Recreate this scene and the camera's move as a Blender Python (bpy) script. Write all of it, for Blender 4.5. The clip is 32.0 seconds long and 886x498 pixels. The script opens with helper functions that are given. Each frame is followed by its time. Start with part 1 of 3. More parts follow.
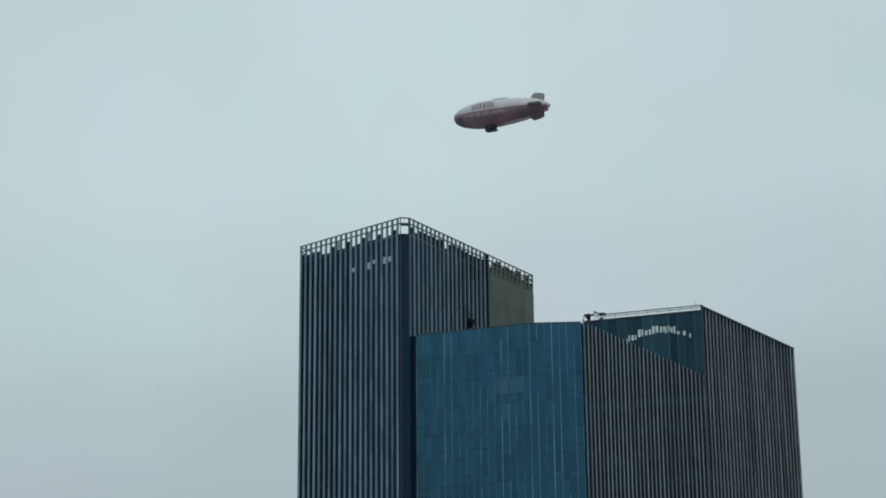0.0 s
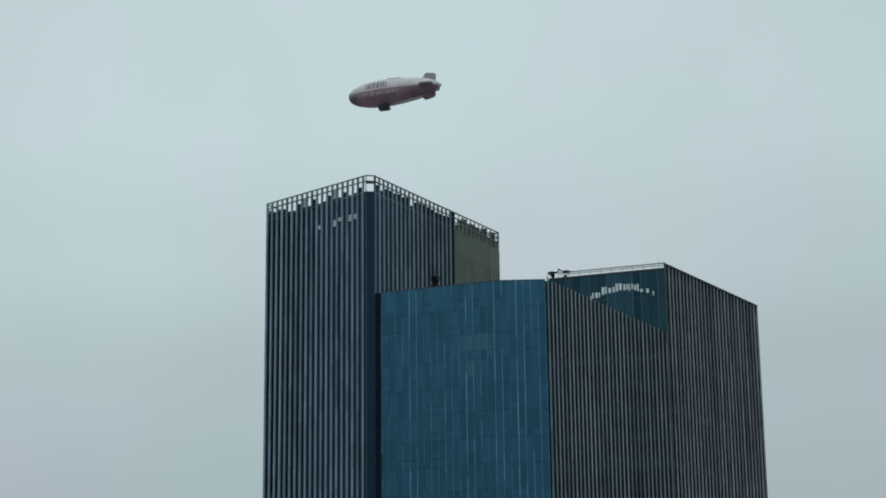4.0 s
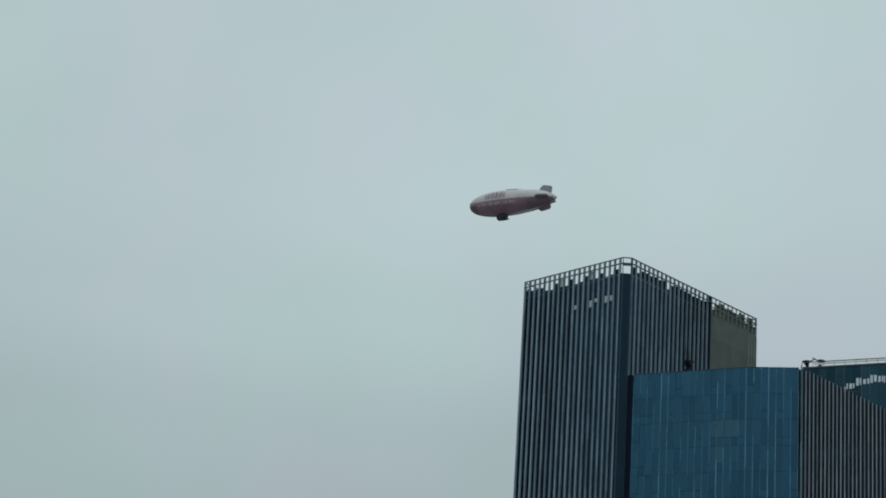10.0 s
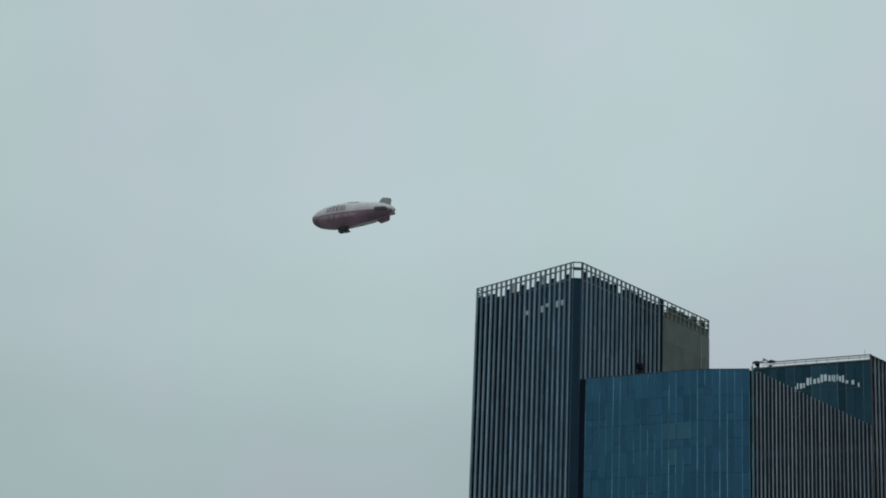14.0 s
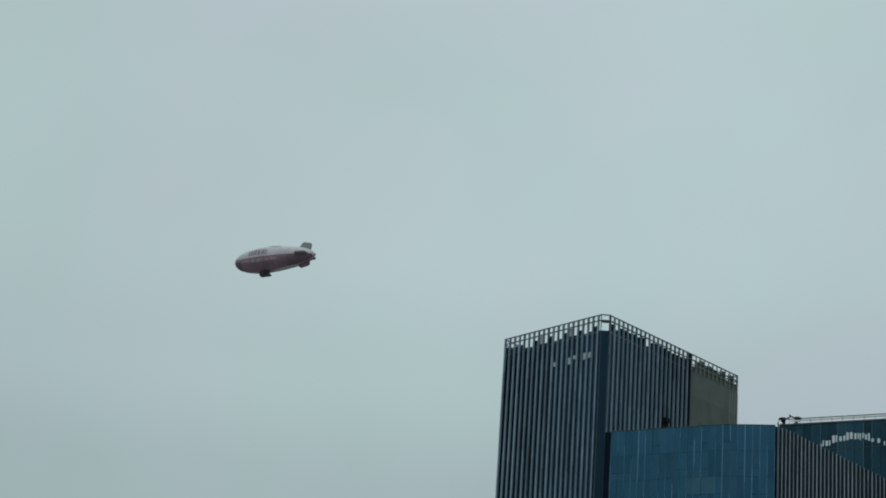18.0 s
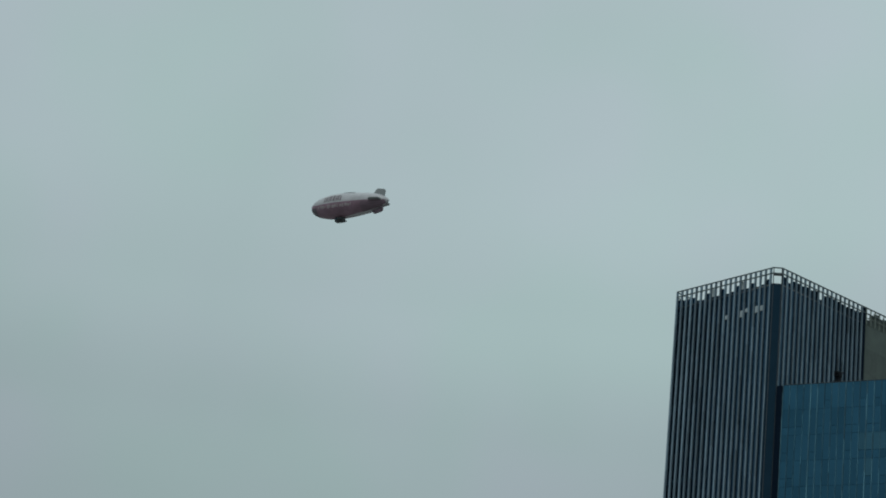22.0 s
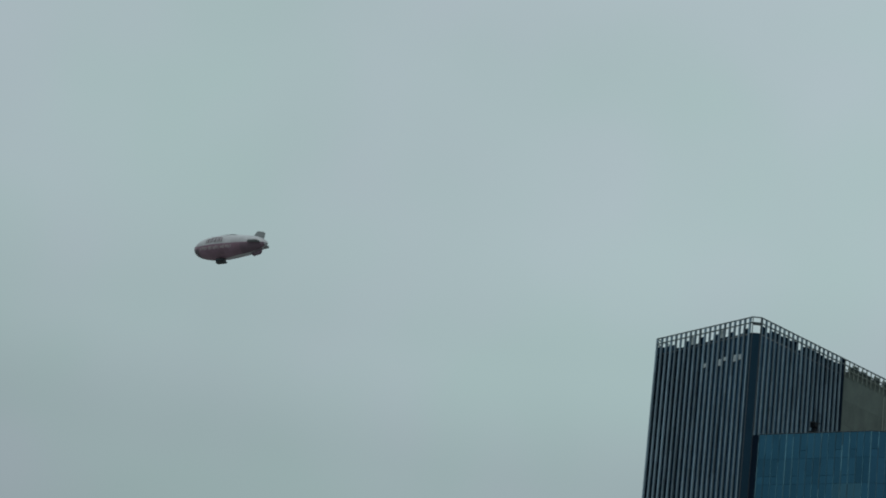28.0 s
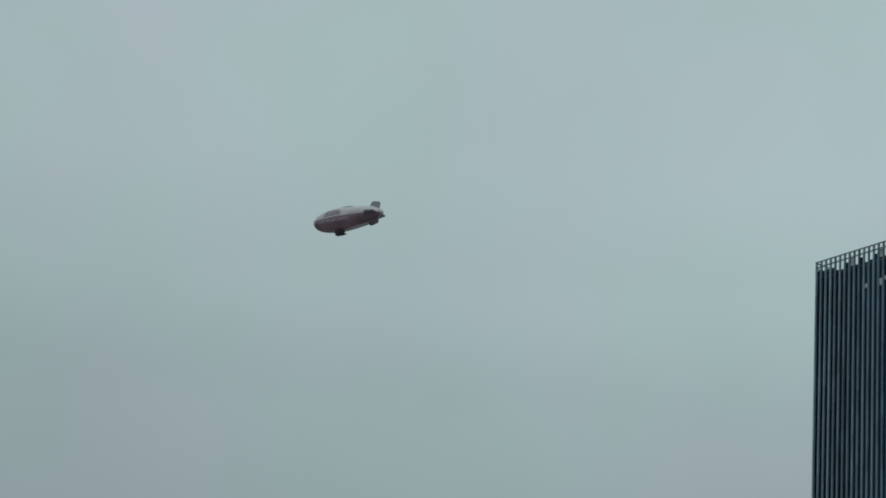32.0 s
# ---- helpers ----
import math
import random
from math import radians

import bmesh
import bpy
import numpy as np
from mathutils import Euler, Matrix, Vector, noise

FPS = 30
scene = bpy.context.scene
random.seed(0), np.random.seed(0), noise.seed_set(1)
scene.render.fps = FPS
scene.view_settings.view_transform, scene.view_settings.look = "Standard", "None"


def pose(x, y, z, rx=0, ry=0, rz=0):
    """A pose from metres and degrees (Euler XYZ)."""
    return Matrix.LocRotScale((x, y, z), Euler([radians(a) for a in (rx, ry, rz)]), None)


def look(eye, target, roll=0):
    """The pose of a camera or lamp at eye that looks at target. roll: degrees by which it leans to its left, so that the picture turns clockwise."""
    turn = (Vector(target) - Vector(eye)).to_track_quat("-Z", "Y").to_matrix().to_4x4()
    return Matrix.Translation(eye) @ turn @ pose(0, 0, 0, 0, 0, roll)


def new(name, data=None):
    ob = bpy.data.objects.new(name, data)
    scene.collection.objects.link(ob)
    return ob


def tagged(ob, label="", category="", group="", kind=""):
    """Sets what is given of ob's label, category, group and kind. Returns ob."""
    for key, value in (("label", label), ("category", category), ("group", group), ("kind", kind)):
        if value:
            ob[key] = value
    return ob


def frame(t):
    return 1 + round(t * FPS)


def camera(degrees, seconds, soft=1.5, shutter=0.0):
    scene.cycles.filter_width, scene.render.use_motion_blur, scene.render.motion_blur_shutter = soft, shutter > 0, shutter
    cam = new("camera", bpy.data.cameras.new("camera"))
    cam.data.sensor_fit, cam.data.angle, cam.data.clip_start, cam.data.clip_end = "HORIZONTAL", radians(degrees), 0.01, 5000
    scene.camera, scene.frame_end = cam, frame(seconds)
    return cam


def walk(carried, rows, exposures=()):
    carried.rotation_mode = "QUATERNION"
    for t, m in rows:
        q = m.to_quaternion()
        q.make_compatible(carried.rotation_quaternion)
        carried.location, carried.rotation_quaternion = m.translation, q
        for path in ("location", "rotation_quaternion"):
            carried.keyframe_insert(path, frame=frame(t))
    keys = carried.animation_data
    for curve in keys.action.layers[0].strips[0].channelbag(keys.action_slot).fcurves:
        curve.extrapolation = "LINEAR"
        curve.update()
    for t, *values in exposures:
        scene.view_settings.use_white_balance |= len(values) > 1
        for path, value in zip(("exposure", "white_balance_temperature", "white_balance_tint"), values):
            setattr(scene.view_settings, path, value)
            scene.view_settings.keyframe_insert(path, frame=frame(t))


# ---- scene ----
cam = camera(21.0, 32.0, soft=1.85)

# seconds, x, y and height of the camera, then its heading, tilt and lean in degrees; it is carried at eye height
PATH = [
    (0, -11.036, 6.955, 1.550, 2.582, 19.848, -0.584),
    (0.5, -10.758, 6.698, 1.528, 1.313, 20.564, -0.636),
    (1, -10.476, 6.441, 1.508, 1.089, 20.952, -1.391),
    (1.5, -10.185, 6.182, 1.482, 1.443, 20.784, -1.890),
    (2, -9.879, 5.921, 1.464, 1.744, 20.779, -1.986),
    (2.5, -9.555, 5.658, 1.464, 2.604, 21.048, -1.902),
    (4.5, -8.171, 4.594, 1.544, 2.693, 18.319, -0.225),
    (5, -7.803, 4.328, 1.566, 1.025, 19.172, 0.172),
    (5.5, -7.413, 4.064, 1.582, -0.121, 19.914, 0.854),
    (6, -7.005, 3.801, 1.590, -0.232, 20.365, 1.294),
    (6.5, -6.581, 3.542, 1.598, -0.471, 20.845, 1.080),
    (7, -6.142, 3.288, 1.611, -0.279, 21.187, 1.282),
    (7.5, -5.691, 3.040, 1.622, 0.171, 20.858, 1.629),
    (8, -5.228, 2.800, 1.632, -0.492, 19.982, 2.329),
    (8.5, -4.753, 2.570, 1.638, -2.730, 19.462, 2.483),
    (9, -4.267, 2.353, 1.640, -3.714, 19.798, 2.789),
    (9.5, -3.771, 2.149, 1.647, -3.972, 20.347, 3.403),
    (10, -3.264, 1.961, 1.658, -4.243, 20.342, 3.723),
    (10.5, -2.749, 1.790, 1.672, -4.385, 20.123, 3.769),
    (11, -2.226, 1.638, 1.687, -4.150, 20.105, 3.151),
    (11.5, -1.698, 1.505, 1.690, -3.917, 20.223, 2.617),
    (12, -1.166, 1.393, 1.687, -4.005, 20.279, 2.503),
    (12.5, -0.630, 1.301, 1.685, -4.026, 20.233, 2.367),
    (13, -0.092, 1.230, 1.679, -3.519, 20.552, 1.988),
    (13.5, 0.447, 1.178, 1.669, -3.478, 20.694, 2.315),
    (15.5, 2.597, 1.043, 1.655, -5.338, 19.614, 3.552),
    (16, 3.131, 1.023, 1.661, -7.460, 20.106, 3.651),
    (16.5, 3.661, 1.015, 1.660, -7.410, 20.578, 3.579),
    (17, 4.184, 1.018, 1.656, -6.414, 21.009, 3.021),
    (17.5, 4.702, 1.030, 1.640, -5.428, 21.455, 3.506),
    (18, 5.213, 1.048, 1.622, -5.010, 21.671, 4.014),
    (18.5, 5.718, 1.071, 1.608, -4.853, 21.784, 4.029),
    (19, 6.216, 1.095, 1.595, -5.671, 21.652, 4.284),
    (19.5, 6.708, 1.120, 1.587, -7.844, 21.018, 4.854),
    (20, 7.193, 1.142, 1.588, -9.142, 20.523, 5.265),
    (20.5, 7.670, 1.160, 1.589, -9.717, 20.477, 5.371),
    (21, 8.139, 1.172, 1.584, -9.837, 20.521, 5.650),
    (21.5, 8.599, 1.176, 1.584, -9.917, 20.239, 5.743),
    (22, 9.049, 1.171, 1.584, -9.823, 20.160, 5.859),
    (22.5, 9.488, 1.154, 1.580, -9.677, 20.250, 5.880),
    (23, 9.915, 1.126, 1.572, -9.557, 20.328, 5.847),
    (23.5, 10.325, 1.082, 1.552, -9.450, 20.403, 6.069),
    (24, 10.718, 1.023, 1.530, -9.133, 20.530, 6.144),
    (24.5, 11.089, 0.946, 1.518, -7.871, 20.634, 6.461),
    (26.5, 12.484, 0.566, 1.538, -8.986, 20.383, 6.845),
    (27, 12.813, 0.455, 1.547, -9.486, 20.367, 6.996),
    (27.5, 13.122, 0.328, 1.571, -9.526, 21.012, 7.425),
    (28, 13.415, 0.186, 1.601, -10.070, 21.116, 7.369),
    (28.5, 13.692, 0.033, 1.615, -11.466, 20.579, 7.336),
    (29, 13.953, -0.131, 1.627, -12.531, 20.042, 6.947),
    (29.5, 14.200, -0.305, 1.636, -12.802, 19.641, 6.254),
    (30, 14.433, -0.486, 1.647, -12.719, 19.546, 5.533),
    (30.5, 14.654, -0.673, 1.659, -12.704, 19.535, 4.965),
    (31, 14.866, -0.864, 1.659, -12.890, 19.460, 4.664),
    (31.5, 15.072, -1.056, 1.638, -13.421, 19.433, 4.376),
    (32, 15.276, -1.250, 1.610, -14.049, 19.407, 4.139),
]


def held(x, y, z, heading, tilt, lean):
    return pose(x, y, z, 90 + tilt, 0, -heading) @ pose(0, 0, 0, 0, 0, lean)


EXPOSURES = [
    (0, 0.11, 6500, 10), (1, 0.0, 6500, 10), (2, -0.04, 6500, 10), (4.5, 0.14, 6500, 10), (5, 0.14, 6500, 10), (6, 0.02, 6500, 10), (7, -0.06, 6500, 10),
    (9, 0.02, 6500, 10), (10, -0.05, 6500, 10), (11, -0.04, 6500, 10), (13, -0.05, 6500, 10), (16, -0.08, 6500, 11), (17, -0.12, 6500, 11), (18, -0.11, 6460, 8),
    (19, -0.12, 6420, 7), (22, -0.24, 6420, 7), (24, -0.22, 6420, 7), (27, -0.15, 6420, 7), (28, -0.26, 6420, 7), (30, -0.28, 6420, 7), (32, -0.28, 6420, 7),
]
walk(cam, [(t, held(*row)) for t, *row in PATH], EXPOSURES)

# ---------------------------------------------------------------- sky and sun
world = bpy.data.worlds.new("overcast_sky")
scene.world = world
world.use_nodes = True


def node(tree, kind, **values):
    n = tree.nodes.new(kind)
    for key, value in values.items():
        if key in n.inputs:
            n.inputs[key].default_value = value
    return n


def link(tree, a, b):
    tree.links.new(a, b)


def ramp(tree, stops):
    n = tree.nodes.new("ShaderNodeValToRGB")
    e = n.color_ramp.elements
    while len(e) < len(stops):
        e.new(0.5)
    for k, (p, c) in enumerate(stops):
        e[k].position = p
        e[k].color = (*c, 1) if len(c) == 3 else c
    return n


def maths(tree, op, a, b):
    n = tree.nodes.new("ShaderNodeMath")
    n.operation = op
    for k, v in enumerate((a, b)):
        if isinstance(v, (int, float)):
            n.inputs[k].default_value = v
        else:
            tree.links.new(v, n.inputs[k])
    return n.outputs[0]


def build_sky():
    t = world.node_tree
    t.nodes.clear()
    out = node(t, "ShaderNodeOutputWorld")
    clear = t.nodes.new("ShaderNodeTexSky")
    clear.sky_type = "NISHITA"
    clear.sun_disc = False
    clear.sun_elevation = radians(52)
    clear.sun_rotation = radians(200)
    bg1 = node(t, "ShaderNodeBackground", Strength=0.006)
    link(t, clear.outputs[0], bg1.inputs[0])
    coord = t.nodes.new("ShaderNodeTexCoord")
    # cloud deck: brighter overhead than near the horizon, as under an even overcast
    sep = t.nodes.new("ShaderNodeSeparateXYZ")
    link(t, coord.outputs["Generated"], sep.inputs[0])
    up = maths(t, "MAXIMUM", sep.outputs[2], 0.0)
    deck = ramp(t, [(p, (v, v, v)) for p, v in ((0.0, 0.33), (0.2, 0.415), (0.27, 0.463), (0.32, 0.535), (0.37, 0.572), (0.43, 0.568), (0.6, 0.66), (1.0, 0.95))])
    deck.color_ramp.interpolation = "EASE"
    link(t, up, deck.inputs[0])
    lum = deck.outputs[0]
    big = node(t, "ShaderNodeTexNoise", Scale=5.0, Detail=3.0, Roughness=0.45)
    link(t, coord.outputs["Generated"], big.inputs["Vector"])
    tone = maths(t, "MULTIPLY_ADD", big.outputs["Fac"], 0.24)
    tone.node.inputs[2].default_value = 0.88
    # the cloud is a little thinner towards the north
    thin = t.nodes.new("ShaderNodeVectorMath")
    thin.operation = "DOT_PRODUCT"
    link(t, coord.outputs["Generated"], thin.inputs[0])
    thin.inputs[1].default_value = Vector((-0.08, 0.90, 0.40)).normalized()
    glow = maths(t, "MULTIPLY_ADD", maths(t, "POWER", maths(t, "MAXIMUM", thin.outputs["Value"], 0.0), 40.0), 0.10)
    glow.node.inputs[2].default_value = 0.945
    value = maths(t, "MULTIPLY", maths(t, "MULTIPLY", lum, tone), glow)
    hue = node(t, "ShaderNodeTexNoise", Scale=9.0, Detail=2.0, Roughness=0.5)
    link(t, coord.outputs["Generated"], hue.inputs["Vector"])
    tint = ramp(t, [(0.35, (0.782, 1.000, 0.995)), (0.65, (0.842, 0.980, 1.050))])
    link(t, hue.outputs["Fac"], tint.inputs[0])
    mul = t.nodes.new("ShaderNodeVectorMath")
    mul.operation = "SCALE"
    link(t, tint.outputs[0], mul.inputs[0])
    link(t, value, mul.inputs["Scale"])
    bg2 = node(t, "ShaderNodeBackground", Strength=1.0)
    link(t, mul.outputs[0], bg2.inputs[0])
    add = t.nodes.new("ShaderNodeAddShader")
    link(t, bg1.outputs[0], add.inputs[0])
    link(t, bg2.outputs[0], add.inputs[1])
    link(t, add.outputs[0], out.inputs[0])


build_sky()

sun = new("sun", bpy.data.lights.new("sun", "SUN"))
sun.data.energy = 0.7
sun.data.angle = radians(20)
sun.data.color = (1.0, 0.96, 0.9)
sun.matrix_world = look((-60, -160, 260), (0, 0, 0))


# ---------------------------------------------------------------- materials
def painted(name, colour, rough=0.5, metal=0.0, vary=0.12, scale=0.6, stretch=(1, 1, 0.12), bump=0.05, spec=0.4, step=0.0, shade=0.0):
    """Paint, metal or stone with streaks, a little grain and a slight difference from piece to piece.
    step, shade: length of the sheets along a tall piece, and how far they differ in tone."""
    m = bpy.data.materials.new(name)
    m.use_nodes = True
    t = m.node_tree
    b = t.nodes["Principled BSDF"]
    b.inputs["Roughness"].default_value = rough
    b.inputs["Metallic"].default_value = metal
    b.inputs["Specular IOR Level"].default_value = spec
    coord = t.nodes.new("ShaderNodeTexCoord")
    mapping = t.nodes.new("ShaderNodeMapping")
    mapping.inputs["Scale"].default_value = stretch
    link(t, coord.outputs["Object"], mapping.inputs[0])
    info = t.nodes.new("ShaderNodeObjectInfo")
    shift = t.nodes.new("ShaderNodeVectorMath")
    shift.operation = "ADD"
    spread = maths(t, "MULTIPLY", info.outputs["Random"], 57.0)
    link(t, mapping.outputs[0], shift.inputs[0])
    link(t, spread, shift.inputs[1])
    streak = node(t, "ShaderNodeTexNoise", Scale=scale, Detail=4.0, Roughness=0.6)
    link(t, shift.outputs[0], streak.inputs["Vector"])
    grain = node(t, "ShaderNodeTexNoise", Scale=scale * 14, Detail=3.0, Roughness=0.65)
    link(t, shift.outputs[0], grain.inputs["Vector"])
    total = maths(t, "ADD", maths(t, "MULTIPLY", streak.outputs["Fac"], 0.7), maths(t, "MULTIPLY", grain.outputs["Fac"], 0.3))
    total = maths(t, "ADD", total, maths(t, "MULTIPLY", maths(t, "SUBTRACT", info.outputs["Random"], 0.5), 0.25))
    if step:
        place = t.nodes.new("ShaderNodeSeparateXYZ")
        link(t, coord.outputs["Object"], place.inputs[0])
        rank = maths(t, "FLOOR", maths(t, "ADD", maths(t, "DIVIDE", place.outputs[2], step), maths(t, "MULTIPLY", info.outputs["Random"], 31.7)), 0.0)
        pair = t.nodes.new("ShaderNodeCombineXYZ")
        link(t, rank, pair.inputs[0])
        link(t, info.outputs["Random"], pair.inputs[1])
        cell = t.nodes.new("ShaderNodeTexWhiteNoise")
        link(t, pair.outputs[0], cell.inputs["Vector"])
        total = maths(t, "ADD", total, maths(t, "MULTIPLY", maths(t, "SUBTRACT", cell.outputs["Value"], 0.5), shade))
    c = Vector(colour)
    col = ramp(t, [(0.25, tuple(c * (1 - vary * 1.6))), (0.75, tuple(c * (1 + vary)))])
    link(t, total, col.inputs[0])
    link(t, col.outputs[0], b.inputs["Base Color"])
    if bump:
        bm = node(t, "ShaderNodeBump", Strength=bump, Distance=0.02)
        link(t, grain.outputs["Fac"], bm.inputs["Height"])
        link(t, bm.outputs[0], b.inputs["Normal"])
    return m


def coated_glass(name, colour, rough=0.12, vary=0.25, wave=0.15, scale=0.25):
    """Mirror-coated curtain-wall glass: a tinted reflection, slightly wavy, a shade apart from pane to pane."""
    m = bpy.data.materials.new(name)
    m.use_nodes = True
    t = m.node_tree
    b = t.nodes["Principled BSDF"]
    b.inputs["Roughness"].default_value = rough
    b.inputs["Metallic"].default_value = 1.0
    coord = t.nodes.new("ShaderNodeTexCoord")
    info = t.nodes.new("ShaderNodeObjectInfo")
    geo = t.nodes.new("ShaderNodeNewGeometry")
    n1 = node(t, "ShaderNodeTexNoise", Scale=scale, Detail=4.0, Roughness=0.6)
    link(t, geo.outputs["Position"], n1.inputs["Vector"])
    piece = maths(t, "FRACT", maths(t, "ADD", info.outputs["Random"], geo.outputs["Random Per Island"]), 0.0)
    total = maths(t, "ADD", maths(t, "MULTIPLY", n1.outputs["Fac"], 0.6), maths(t, "MULTIPLY", piece, 0.4))
    c = Vector(colour)
    col = ramp(t, [(0.2, tuple(c * (1 - vary))), (0.8, tuple(c * (1 + vary)))])
    link(t, total, col.inputs[0])
    link(t, col.outputs[0], b.inputs["Base Color"])
    n2 = node(t, "ShaderNodeTexNoise", Scale=0.9, Detail=2.0)
    link(t, coord.outputs["Object"], n2.inputs["Vector"])
    bm = node(t, "ShaderNodeBump", Strength=wave, Distance=0.05)
    link(t, n2.outputs["Fac"], bm.inputs["Height"])
    link(t, bm.outputs[0], b.inputs["Normal"])
    return m


def frosted_glass(name, colour):
    """Thin frosted sheet: half of the light behind it comes through."""
    m = bpy.data.materials.new(name)
    m.use_nodes = True
    t = m.node_tree
    b = t.nodes["Principled BSDF"]
    b.inputs["Roughness"].default_value = 0.5
    out = t.nodes["Material Output"]
    coord = t.nodes.new("ShaderNodeTexCoord")
    stain = node(t, "ShaderNodeTexNoise", Scale=0.8, Detail=4.0, Roughness=0.6)
    link(t, coord.outputs["Object"], stain.inputs["Vector"])
    c = Vector(colour)
    col = ramp(t, [(0.3, tuple(c * 0.7)), (0.7, tuple(c))])
    link(t, stain.outputs["Fac"], col.inputs[0])
    link(t, col.outputs[0], b.inputs["Base Color"])
    thin = t.nodes.new("ShaderNodeBsdfTranslucent")
    link(t, col.outputs[0], thin.inputs["Color"])
    mix = node(t, "ShaderNodeMixShader", Fac=0.55)
    link(t, b.outputs[0], mix.inputs[1])
    link(t, thin.outputs[0], mix.inputs[2])
    link(t, mix.outputs[0], out.inputs[0])
    return m


TOWER_FIN = painted("grey_blue_aluminium", (0.162, 0.228, 0.282), rough=0.45, vary=0.38, stretch=(1, 1, 0.10), step=4.54, shade=0.16)
BLOCK_FIN = painted("mauve_grey_aluminium", (0.198, 0.236, 0.274), rough=0.5, vary=0.40, stretch=(1, 1, 0.10), step=4.54, shade=0.14)
DARK_METAL = painted("dark_steel", (0.035, 0.042, 0.05), rough=0.5)
RAIL_METAL = painted("weathered_steel", (0.10, 0.13, 0.14), rough=0.5)
PALE_METAL = painted("pale_steel", (0.55, 0.60, 0.60), rough=0.45)
FROSTED = frosted_glass("frosted_glass_panel", (0.66, 0.72, 0.74))
GLAZING_BAR = painted("blue_grey_glazing_bar", (0.07, 0.12, 0.15), rough=0.4, vary=0.3)
LIGHT_MARK = painted("grey_white_light_mark", (0.30, 0.35, 0.38), rough=0.5)
TOWER_GLASS = coated_glass("tower_glass", (0.024, 0.057, 0.094), vary=0.45)
BLOCK_GLASS = coated_glass("bronze_black_glass", (0.017, 0.027, 0.036), vary=0.4)
BLUE_GLASS = coated_glass("blue_glass", (0.032, 0.098, 0.152), vary=0.18)
# BLUE_GLASS made lighter: a bright sheen put into the tint
SHEEN_BLUE_GLASS = coated_glass("blue_glass_painted_sheen", (0.048, 0.122, 0.170), vary=0.13)
GREEN_GLASS = coated_glass("green_blue_glass", (0.024, 0.058, 0.080), vary=0.38)
SPANDREL = coated_glass("spandrel_glass", (0.024, 0.055, 0.086), rough=0.2, vary=0.4)
DARK_SPANDREL = coated_glass("dark_spandrel_glass", (0.020, 0.032, 0.043), rough=0.2, vary=0.4)
CORNER_GLASS = coated_glass("corner_glass", (0.015, 0.034, 0.053), rough=0.2, vary=0.3)
BLUE_JOINT = coated_glass("blue_frame", (0.024, 0.078, 0.122), rough=0.3, vary=0.1)
OLIVE_FIN = painted("olive_grey_fin", (0.19, 0.22, 0.20), rough=0.6)
CRANE_BLACK = painted("black_crane_paint", (0.010, 0.012, 0.016), rough=0.7, spec=0.08)
BLUE_MULLION = painted("blue_grey_mullion", (0.085, 0.205, 0.265), rough=0.4, vary=0.5, step=4.54, shade=0.4)
GREY_PANEL = painted("olive_grey_panel", (0.086, 0.108, 0.098), rough=0.7, vary=0.32, scale=0.3, stretch=(1, 1, 0.5))
WHITE_SIGN = painted("white_letter_face", (0.54, 0.62, 0.66), rough=0.4)
ROOFING = painted("roof_membrane", (0.16, 0.16, 0.155), rough=0.85, stretch=(1, 1, 1))
PAVING = painted("grey_paving", (0.20, 0.20, 0.19), rough=0.9, scale=0.05, stretch=(1, 1, 1), vary=0.2)
# near-black without gloss: shade put into the colour of solid boxes
BLACK = painted("painted_shade_black", (0.005, 0.011, 0.022), rough=0.9, spec=0.03)


# ---------------------------------------------------------------- mesh helpers
def mesh_of(name, bm, material):
    me = bpy.data.meshes.new(name)
    bm.normal_update()
    bm.to_mesh(me)
    bm.free()
    me.materials.append(material)
    return me


def part(name, bm, material, parent, label="", m=None):
    """One mesh object under a thing or under a part. bm may be a mesh that is shared."""
    me = bm if isinstance(bm, bpy.types.Mesh) else mesh_of(name, bm, material)
    ob = new(name, me)
    ob.parent = parent
    if m is not None:
        ob.matrix_basis = m
    if label:
        ob["label"] = label
    return ob


def thing(name, label, category, at=(0, 0, 0), group="", kind=""):
    ob = new(name)
    ob.location = at
    return tagged(ob, label, category, group, kind)


def add_box(bm, x0, x1, y0, y1, z0, z1, bevel=0.0):
    vs = [bm.verts.new((x, y, z)) for z in (z0, z1) for x, y in ((x0, y0), (x1, y0), (x1, y1), (x0, y1))]
    fs = [(3, 2, 1, 0), (4, 5, 6, 7), (0, 1, 5, 4), (1, 2, 6, 5), (2, 3, 7, 6), (3, 0, 4, 7)]
    faces = [bm.faces.new([vs[i] for i in f]) for f in fs]
    if bevel:
        edges = list({e for f in faces for e in f.edges})
        bmesh.ops.bevel(bm, geom=edges, offset=bevel, segments=1, affect="EDGES")
    return bm


def box(x0, x1, y0, y1, z0, z1, bevel=0.0):
    return add_box(bmesh.new(), x0, x1, y0, y1, z0, z1, bevel)


def prism(points, z0, z1):
    """A solid on a plan outline (counter-clockwise)."""
    bm = bmesh.new()
    low = [bm.verts.new((x, y, z0)) for x, y in points]
    top = [bm.verts.new((x, y, z1)) for x, y in points]
    bm.faces.new(top)
    bm.faces.new(low[::-1])
    k = len(points)
    for i in range(k):
        bm.faces.new((low[i], low[(i + 1) % k], top[(i + 1) % k], top[i]))
    return bm


